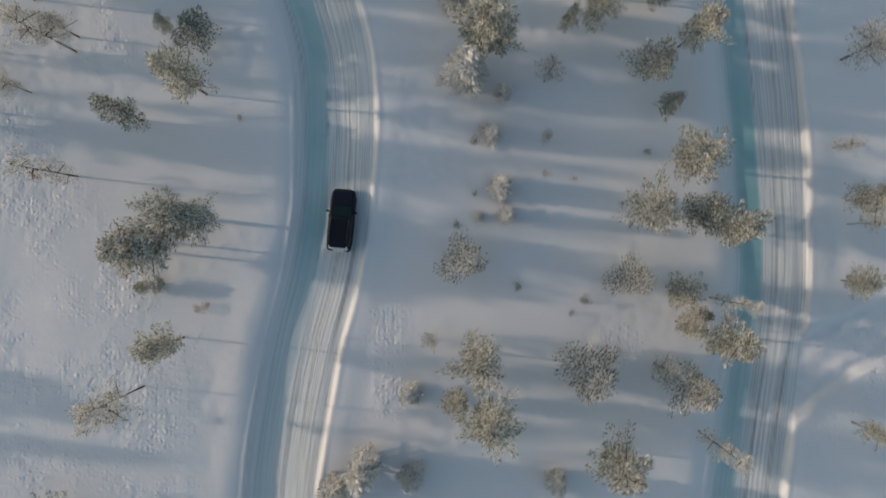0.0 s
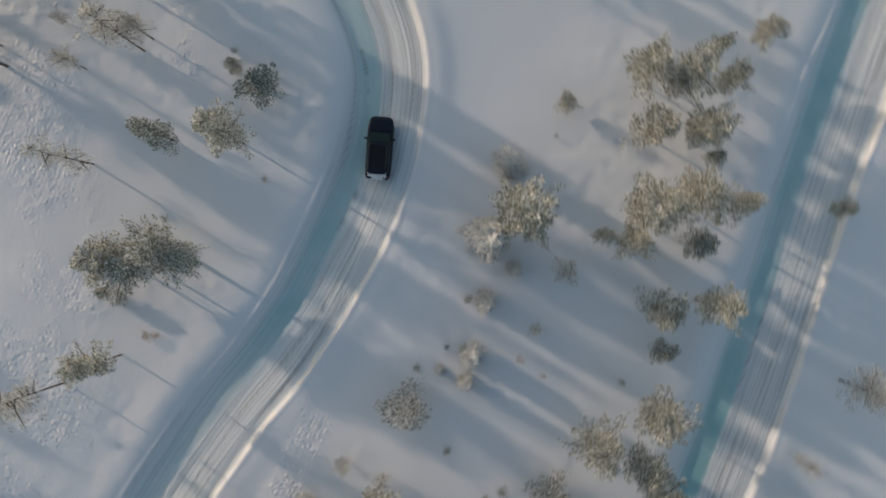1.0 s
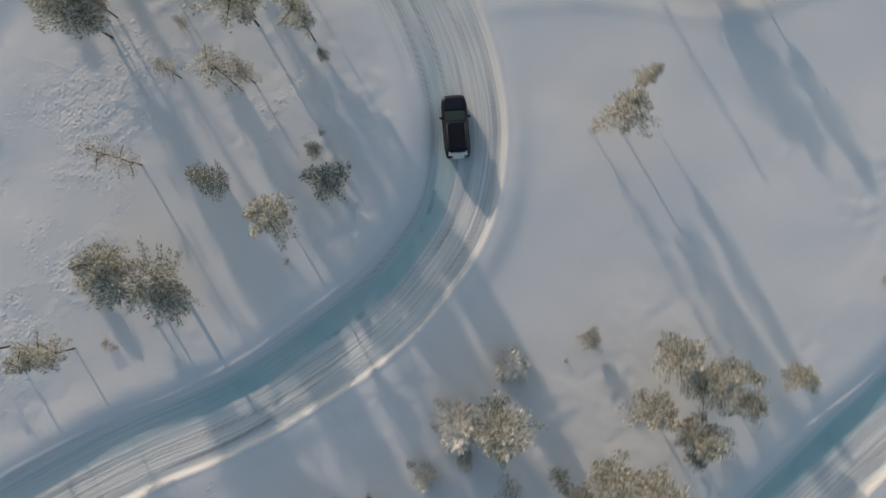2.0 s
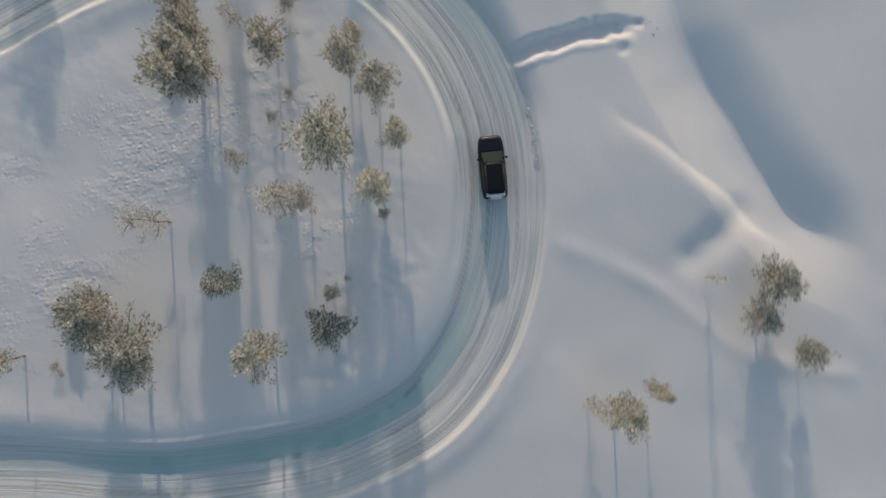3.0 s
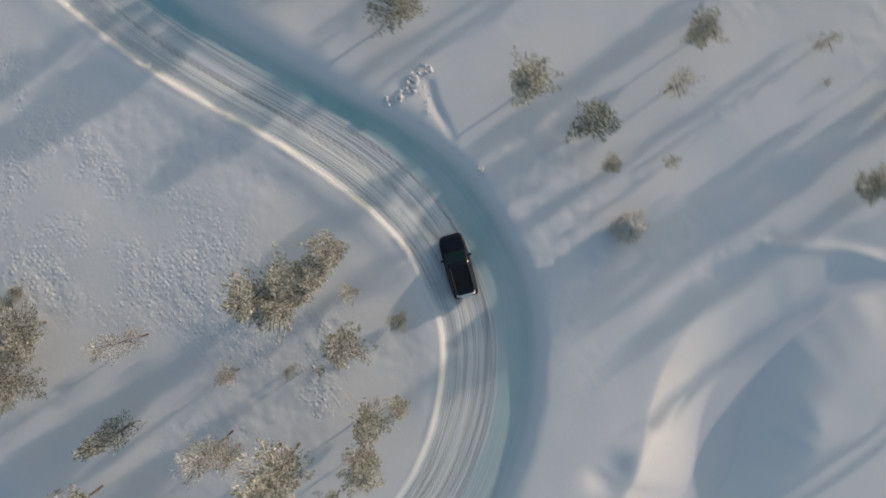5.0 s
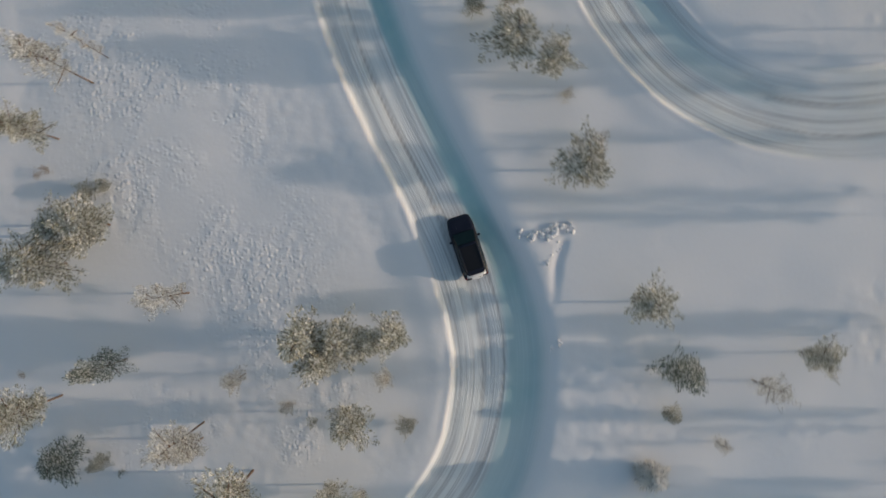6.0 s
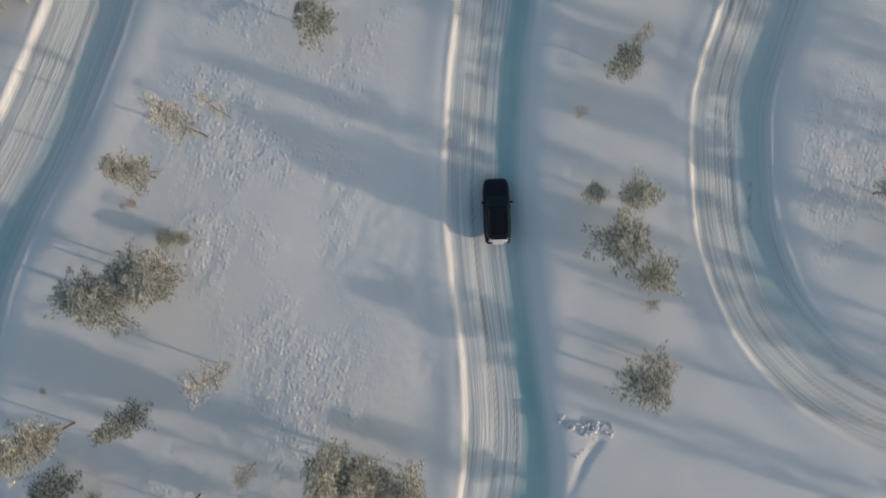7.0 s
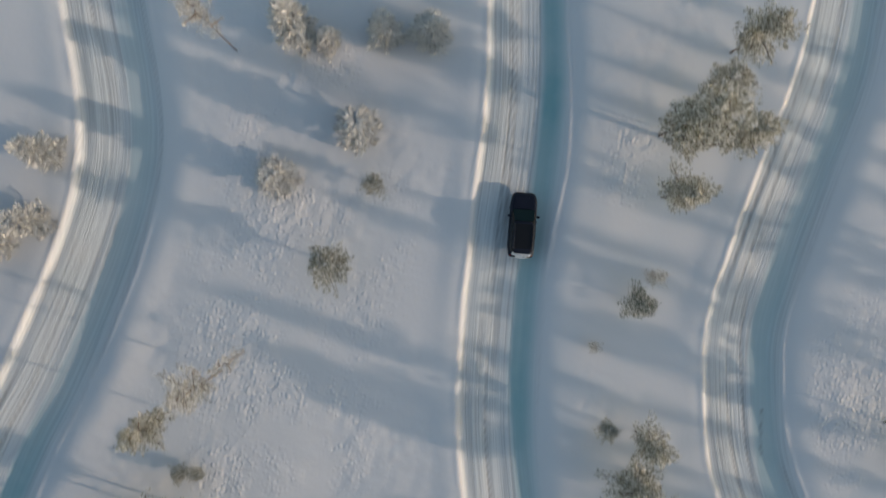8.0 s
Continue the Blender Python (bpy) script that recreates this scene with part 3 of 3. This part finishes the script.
plant('thin', -16.9, 44.2, 3.4, 0.47)
plant('pine', -16.2, 48.5, 3.4, 1.62)
plant('pine', -13.3, 47.4, 2.5, 1.15)
plant('pine', -10.4, 50.2, 3.2, 1.10)
plant('pine', -8.9, 35.7, 5.9, 1.32)
plant('thin', -9.3, 33.8, 4.9, 0.95)
plant('pine', -9.9, 38.3, 5.5, 0.71)
plant('pine', 12.9, 44.5, 2.0, 0.50)
plant('pine', -38.6, 9.5, 7.0, 1.42)
plant('pine', -40.0, 10.0, 6.0, 1.20)
plant('pine', -42.0, 9.7, 6.0, 1.20)
plant('pine', -38.3, 15.1, 5.5, 1.35)
plant('thin', -41.0, 12.7, 4.0, 0.85)
plant('pine', -42.1, 16.5, 1.2, 0.62)
plant('pine', -38.4, 21.0, 4.0, 0.72)
plant('pine', -36.4, 20.2, 6.5, 1.19)
plant('pine', -34.4, 22.0, 6.5, 1.23)
plant('bush', -35.4, 15.5, 1.0, 0.50)
plant('thin', -33.8, 14.1, 1.6, 0.66)
plant('frost', -59.1, 22.1, 2.5, 1.13)
plant('pine', -73.6, 31.3, 3.6, 1.20)
plant('dark', -79.6, 28.8, 4.0, 1.30)
plant('pine', -56.8, -0.3, 4.0, 1.59)
plant('pine', -59.9, 9.8, 4.5, 1.43)
plant('dark', -61.5, 14.7, 5.0, 1.72)
plant('pine', -61.0, 18.1, 2.0, 0.68)
plant('thin', -64.4, 20.7, 2.0, 0.68)
plant('pine', -71.4, 15.0, 4.0, 1.05)
plant('thin', -67.6, 16.6, 5.0, 1.15)
plant('dark', -78.5, 14.0, 5.0, 1.15)
plant('thin', -78.0, 21.4, 3.0, 0.87)
plant('bush', -77.1, 23.9, 0.5, 0.33)
plant('dry', -17.7, -4.5, 0.3, 0.41)
plant('pine', -21.3, -2.9, 1.0, 0.65)
plant('pine', -52.8, -12.8, 5.5, 1.21)
plant('pine', -50.4, -12.8, 2.0, 0.72)
plant('pine', -52.8, -9.8, 5.0, 1.68)
plant('pine', -55.2, -7.7, 5.0, 1.11)
plant('thin', -57.6, -1.8, 4.0, 1.05)
plant('pine', -71.0, -17.4, 5.0, 1.30)
plant('pine', -72.7, -15.4, 3.0, 0.87)
plant('thin', -48.3, -18.2, 1.2, 0.57)
plant('thin', -56.5, -5.8, 1.0, 0.65)
plant('frost', -22.6, -35.3, 6.0, 1.42)
plant('frost', -25.1, -35.2, 3.0, 0.90)
plant('frost', -28.7, -36.7, 4.0, 1.24)
plant('frost', -32.0, -37.4, 4.0, 1.47)
plant('frost', -28.4, -29.7, 4.0, 1.55)
plant('frost', -23.5, -24.9, 3.5, 1.44)
plant('pine', -30.2, -26.2, 1.5, 0.76)
plant('pine', -28.4, -20.0, 3.5, 1.44)
plant('frost', -7.5, -23.1, 4.0, 1.27)
plant('frost', -7.8, -18.3, 4.0, 1.24)
plant('tall', -18.6, -33.3, 11.0, 0.97)
plant('pine', -49.7, -34.3, 10.9, 1.83)
plant('pine', -50.8, -34.0, 5.0, 1.71)
plant('pine', -53.5, -34.3, 8.2, 1.27)
plant('pine', -52.0, -37.9, 6.0, 1.24)
plant('pine', -53.4, -41.3, 7.1, 1.36)
plant('pine', -50.9, -29.9, 6.8, 1.37)
plant('dark', -50.4, -22.2, 4.0, 1.27)
plant('thin', -51.1, -24.2, 3.5, 0.86)
# the open wood to the west, which throws its long shadows over the tracks: offset across the light, x, height, crown radius
WOOD = [(18.0, -84, 8.0, 1.7), (18.6, -96, 8.5, 1.4), (16.6, -90, 9.5, 1.2), (20.0, -97, 8.5, 0.9), (23.2, -85, 6.0, 0.7), (23.8, -93, 7.5, 0.8),
        (28.4, -84, 6.0, 1.3), (38.2, -85, 6.0, 0.7), (39.5, -88, 6.0, 0.7), (11.5, -86, 6.0, 0.8), (4.3, -86, 6.0, 0.9),
        (-3.2, -84, 5.5, 1.0), (-4.6, -90, 7.5, 1.1), (-9.0, -84, 6.0, 0.9), (-13.0, -86, 7.0, 1.3), (-15.0, -92, 9.0, 1.4), (-17.0, -84, 8.0, 1.4)]
WOOD += [(-20.5, -86, 8.0, 1.2), (-24.0, -83, 7.0, 1.2), (-29.4, -84, 8.0, 1.6), (-31.0, -92, 9.0, 1.2), (-35.0, -83, 7.0, 1.6), (-36.5, -90, 8.0, 1.3),
         (-41.0, -83, 7.0, 1.3), (-43.7, -88, 8.0, 1.2), (-47.0, -85, 7.0, 1.3), (-50.0, -80, 6.5, 1.2)]
for across, x, h, r in WOOD:
    plant("wood", x, (across - 0.112 * x) / 0.994, h, r)


# ---- car ----
M_PAINT = plain("dark_car_paint", (0.011, 0.014, 0.026), (0.018, 0.022, 0.036), 0.30, 0.0, 3)
M_GLASS = plain("tinted_car_glass", (0.012, 0.013, 0.015), (0.018, 0.018, 0.02), 0.10, 0.0, 2)
M_SCREEN = plain("windscreen_glass", (0.008, 0.022, 0.023), (0.012, 0.028, 0.029), 0.12, 0.0, 2)
M_TYRE = plain("tyre_rubber", (0.02, 0.02, 0.02), (0.035, 0.035, 0.035), 0.85, 0, 12, 0.003)
M_RIM = plain("alloy_rim", (0.25, 0.25, 0.26), (0.16, 0.16, 0.17), 0.35, 0.9, 8)
M_RAIL = plain("roof_rail_metal", (0.05, 0.052, 0.058), (0.035, 0.037, 0.04), 0.45, 0.4, 8)
M_TRIM = plain("black_plastic", (0.02, 0.02, 0.022), (0.03, 0.03, 0.03), 0.6, 0, 10)
M_LAMP = plain("headlight_glass", (0.20, 0.21, 0.23), (0.12, 0.13, 0.15), 0.15, 0.2, 10)
M_TAIL = plain("tail_light_red", (0.25, 0.012, 0.012), (0.18, 0.01, 0.01), 0.2, 0, 10)
for glossy, level in ((M_SCREEN, 0.12), (M_PAINT, 0.16), (M_GLASS, 0.25)):
    glossy.node_tree.nodes["Principled BSDF"].inputs["Specular IOR Level"].default_value = level
M_SNOW = plain("caked_snow", (0.78, 0.79, 0.80), (0.70, 0.71, 0.73), 0.8, 0, 5, 0.03)


def loft(rings, name, mat, parent, label="", smooth=True):
    """Joins closed rings of equal length with faces and caps both ends."""
    verts = [v for r in rings for v in r]
    n = len(rings[0])
    faces = [(k * n + j, k * n + (j + 1) % n, (k + 1) * n + (j + 1) % n, (k + 1) * n + j) for k in range(len(rings) - 1) for j in range(n)]
    faces += [tuple(range(n))[::-1], tuple(range((len(rings) - 1) * n, len(rings) * n))]
    ob = mesh_from(name, verts, faces, mat, parent, label)
    bm = bmesh.new()
    bm.from_mesh(ob.data)
    bmesh.ops.recalc_face_normals(bm, faces=bm.faces)
    bm.to_mesh(ob.data)
    bm.free()
    if smooth:
        ob.data.shade_smooth()
    return ob


def oval(count, power):
    for k in range(count):
        a = 2 * math.pi * k / count
        c, s = math.cos(a), math.sin(a)
        yield math.copysign(abs(c) ** (2 / power), c), math.copysign(abs(s) ** (2 / power), s)


def slab(name, corners, thick, mat, parent, label=""):
    """A bent panel: four corners pushed out along their common normal, with a small bevel."""
    c = [Vector(v) for v in corners]
    nrm = (c[1] - c[0]).cross(c[3] - c[0]).normalized()
    if nrm.z < 0:
        nrm = -nrm
    bm = bmesh.new()
    lo = [bm.verts.new(v) for v in c]
    hi = [bm.verts.new(v + nrm * thick) for v in c]
    bm.faces.new(lo)
    bm.faces.new(hi)
    for k in range(4):
        bm.faces.new((lo[k], lo[(k + 1) % 4], hi[(k + 1) % 4], hi[k]))
    bmesh.ops.recalc_face_normals(bm, faces=bm.faces)
    bmesh.ops.bevel(bm, geom=bm.edges[:], offset=thick * 0.45, segments=2, affect="EDGES")
    return part(name, bm, mat, parent, label)


WHEELS = []


def caked_snow(car, name, x_top, z_top, x_low, z_low, half, seed, label):
    """An uneven crust that follows the rounded tail from side to side."""
    rng = random.Random(seed)
    n, m = 18, 5
    verts, faces = [], []
    for j in range(m):
        f = j / (m - 1)
        for i in range(n):
            y = -half + 2 * half * i / (n - 1)
            edge = min(1, (half - abs(y)) / 0.12) * min(1, f * 4, (1 - f) * 4)
            out = (0.035 + rng.uniform(0, 0.04)) * edge - 0.02
            x = x_top + (x_low - x_top) * f + 0.08 * (y / half) ** 2
            verts.append((x - out, y + rng.uniform(-.01, .01), z_top + (z_low - z_top) * f + out * 0.6 + rng.uniform(-.02, .02)))
    inner = len(verts)
    verts += [(x + 0.10, y, z - 0.03) for x, y, z in verts]
    for j in range(m - 1):
        for i in range(n - 1):
            k = j * n + i
            faces += [(k, k + 1, k + n + 1, k + n), (inner + k, inner + k + n, inner + k + n + 1, inner + k + 1)]
    rim = [i for i in range(n)] + [j * n + n - 1 for j in range(1, m)] + [(m - 1) * n + i for i in range(n - 2, -1, -1)] + [j * n for j in range(m - 2, 0, -1)]
    for p, q in zip(rim, rim[1:] + rim[:1]):
        faces.append((p, inner + p, inner + q, q))
    return mesh_from(name, verts, faces, M_SNOW, car, label, smooth=True)


def car_thing():
    car = new("car")
    tagged(car, "black SUV with glass roof and snow-caked tail on ice", "car")
    spec = [(-2.37, .66, .46, .84), (-2.33, .80, .34, .97), (-2.2, .90, .28, 1.04), (-1.6, .975, .25, 1.05), (-0.6, .985, .25, 1.02), (0.5, .985, .25, 1.01), (1.1, .975, .25, 1.0),
            (1.6, .96, .26, .96), (2.0, .90, .28, .90), (2.2, .83, .31, .83), (2.32, .70, .37, .74), (2.37, .55, .44, .64)]
    rings = [[(x, hw * c, (zb + zt) / 2 + (zt - zb) / 2 * t) for c, t in oval(24, 4.5)] for x, hw, zb, zt in spec]
    body = loft(rings, "body", M_PAINT, car)
    cab = [(0.94, -2.2, 1.22, .91), (1.10, -2.14, 1.02, .89), (1.28, -2.05, 0.74, .85), (1.44, -1.96, 0.46, .79), (1.53, -1.88, 0.26, .74)]
    loft([[((xa + xb) / 2 + (xb - xa) / 2 * c, hw * t, z) for c, t in oval(28, 5.5)] for z, xa, xb, hw in cab], "side_glass", M_GLASS, car, "dark tinted side windows")
    top = [(1.52, -1.92, 0.28, .75), (1.58, -1.90, 0.20, .73), (1.615, -1.80, 0.10, .69), (1.625, -1.6, -0.05, .6)]
    roof = loft([[((xa + xb) / 2 + (xb - xa) / 2 * c, hw * t, z) for c, t in oval(28, 5.5)] for z, xa, xb, hw in top], "roof", M_PAINT, car)
    slab("glass_panel", [(-1.72, -.57, 1.618), (0.06, -.57, 1.618), (0.06, .57, 1.618), (-1.72, .57, 1.618)], 0.012, M_GLASS, roof, "black panoramic glass")
    slab("windscreen", [(1.10, -.78, 1.045), (0.27, -.68, 1.535), (0.27, .68, 1.535), (1.10, .78, 1.045)], 0.02, M_SCREEN, car, "dark greenish windscreen")
    bonnet = slab("bonnet", [(1.22, -.74, 0.995), (2.08, -.62, 0.90), (2.08, .62, 0.90), (1.22, .74, 0.995)], 0.03, M_PAINT, car)
    for y in (-.42, .42):
        slab("bonnet_crease", [(1.25, y - .02, 1.022), (2.05, y * .9 - .02, 0.926), (2.05, y * .9 + .02, 0.926), (1.25, y + .02, 1.022)], 0.012, M_PAINT, bonnet)
    for y in (-.655, .655):
        verts, faces = [], []
        pts = [(-1.72, y * .96, 1.60), (-1.6, y, 1.655), (-0.1, y, 1.655), (0.06, y * .97, 1.60)]
        for p, q in zip(pts, pts[1:]):
            tube(verts, faces, p, q, 0.028, 0.028, 8)
        mesh_from("roof_rail", verts, faces, M_RAIL, car, "grey metal roof rail", smooth=True)
    for sgn in (-1, 1):
        rings = [[(0.62 + 0.09 * c * k, sgn * (0.92 + 0.08 * j), 1.06 + 0.075 * t * k) for c, t in oval(12, 3)] for j, k in enumerate((.45, .95, 1.0, .6))]
        mirror = loft(rings, "wing_mirror", M_PAINT, car)
        slab("headlight", [(1.98, sgn * .62, .82), (2.24, sgn * .56, .76), (2.2, sgn * .76, .74), (1.98, sgn * .84, .79)], 0.03, M_LAMP, car, "clear headlight")
        slab("tail_light", [(-2.31, sgn * .45, .93), (-2.2, sgn * .45, 1.0), (-2.15, sgn * .86, .98), (-2.26, sgn * .82, .90)], 0.03, M_TAIL, car, "red tail light")
        for x in (-0.95, 0.15):
            slab("door_handle", [(x, sgn * .955, .90), (x + .2, sgn * .955, .90), (x + .2, sgn * .985, .905), (x, sgn * .985, .905)], 0.025, M_TRIM, car)
    slab("spoiler", [(-2.06, -.60, 1.50), (-1.80, -.62, 1.585), (-1.80, .62, 1.585), (-2.06, .60, 1.50)], 0.03, M_PAINT, car)
    caked_snow(car, "tailgate_snow", -2.10, 1.36, -2.29, 1.05, 0.68, 5, "white snow caked on the tailgate")
    caked_snow(car, "bumper_snow", -2.27, 1.03, -2.43, 0.72, 0.74, 6, "white snow caked on the bumper")
    for x in (-1.42, 1.43):
        for y in (-.80, .80):
            bm = bmesh.new()
            bmesh.ops.create_cone(bm, cap_ends=True, segments=28, radius1=.36, radius2=.36, depth=.24, matrix=pose(0, 0, 0, 90))
            bmesh.ops.bevel(bm, geom=[e for e in bm.edges if e.calc_length() < 0.15], offset=.04, segments=2, affect="EDGES")
            wheel = part("wheel", bm, M_TYRE, car, "black winter tyre")
            wheel.matrix_basis = pose(x, y, .36)
            bm = bmesh.new()
            bmesh.ops.create_cone(bm, cap_ends=True, segments=20, radius1=.24, radius2=.20, depth=.04, matrix=pose(0, math.copysign(.125, y), 0, 90 if y < 0 else -90))
            for k in range(5):
                spoke = pose(0, math.copysign(.148, y), 0, 0, 72 * k) @ pose(0, 0, .12) @ Matrix.Diagonal((.05, .012, .17, 1))
                bmesh.ops.create_cube(bm, size=1, matrix=spoke)
            part("rim", bm, M_RIM, wheel, "alloy rim")
            WHEELS.append((wheel, x, y))
    return car


CAR = car_thing()


# ---- broken snow beside the track ----
def clod_mesh(seed):
    rng = random.Random(seed)
    bm = bmesh.new()
    bmesh.ops.create_icosphere(bm, subdivisions=1, radius=0.5)
    for v in bm.verts:
        v.co *= rng.uniform(0.7, 1.15)
        v.co.z *= 0.75
    me = bpy.data.meshes.new("clod")
    bm.to_mesh(me)
    bm.free()
    me.materials.append(M_SNOW)
    return me


CLODS = [clod_mesh(k) for k in range(5)]


def clod_pile(line, count, wide, small, big, label, seed):
    rng = random.Random(seed)
    pts = curve_points(line, 0.1)
    base = pts[len(pts) // 2]
    root = new("snow_pile")
    root.location = (base[0], base[1], height_at(base[0], base[1]))
    tagged(root, label, "snow pile", group="piles of broken snow")
    for k in range(count):
        p = pts[rng.randrange(len(pts))]
        x, y, size = p[0] + rng.gauss(0, wide), p[1] + rng.gauss(0, wide), rng.uniform(small, big)
        ob = new("clod", CLODS[rng.randrange(5)])
        ob.parent = root
        ob.matrix_basis = pose(x - base[0], y - base[1], height_at(x, y) + size * 0.2 - root.location.z, rng.uniform(-30, 30), rng.uniform(-30, 30), rng.uniform(0, 360)) @ Matrix.Diagonal((size, size * rng.uniform(.7, 1.2), size, 1))


clod_pile([(-51.9, 4.0), (-53.5, 4.0), (-55.6, 3.8)], 70, 0.22, 0.18, 0.48, "ploughed pile of broken white snow clods beside the track", 1)
clod_pile([(-53.2, 12.6), (-53.9, 12.2)], 9, 0.15, 0.15, 0.35, "few broken snow clods beside the icy track", 2)
clod_pile([(-31.8, 33.0), (-29.5, 33.1), (-27.0, 32.8)], 100, 0.13, 0.07, 0.22, "line of snow clods thrown up along the track edge", 3)
clod_pile([(-36.9, 40.6), (-36.6, 42.6), (-36.3, 43.6)], 14, 0.35, 0.08, 0.20, "crumbled snow lumps at the end of the ditch", 5)
clod_pile([(-55.0, 4.8), (-54.0, 5.8), (-53.3, 6.6)], 10, 0.1, 0.1, 0.24, "scattered small snow clods beside the track", 4)


# ---- what moves ----
def motions():
    z = -0.585
    rows = [(0.0, -7.50, 1.87, 84.6), (0.5, -7.07, 8.75, 95.2), (1.0, -8.30, 15.40, 110.5), (1.2, -9.58, 18.05, 118.2), (2.3, -18.83, 27.59, 158.3), (2.5, -21.34, 28.54, 164.5),
            (3.0, -27.69, 29.53, 176.5), (3.5, -33.93, 28.91, 192.0), (4.0, -40.66, 26.03, 209.5), (4.5, -45.28, 21.71, 226.0), (5.0, -47.92, 16.31, 244.7),
            (5.2, -48.55, 13.75, 256.0), (6.3, -47.03, 0.34, 284.8), (6.5, -46.12, -2.67, 286.0), (7.0, -44.00, -10.0, 284.7), (7.5, -42.67, -17.29, 283.5), (8.0, -41.36, -25.69, 278.8)]
    walk(CAR, [(t, pose(x, y, z, 0, 0, a)) for t, x, y, a in rows])
    # the wheels roll at some 12 metres a second; the front ones steer against the slide
    for wheel, x, y in WHEELS:
        walk(wheel, [(k / FPS, pose(x, y, .36, 0, 0, -9 if x > 0 else 0) @ pose(0, 0, 0, 0, 64 * k)) for k in range(8 * FPS + 1)])


motions()
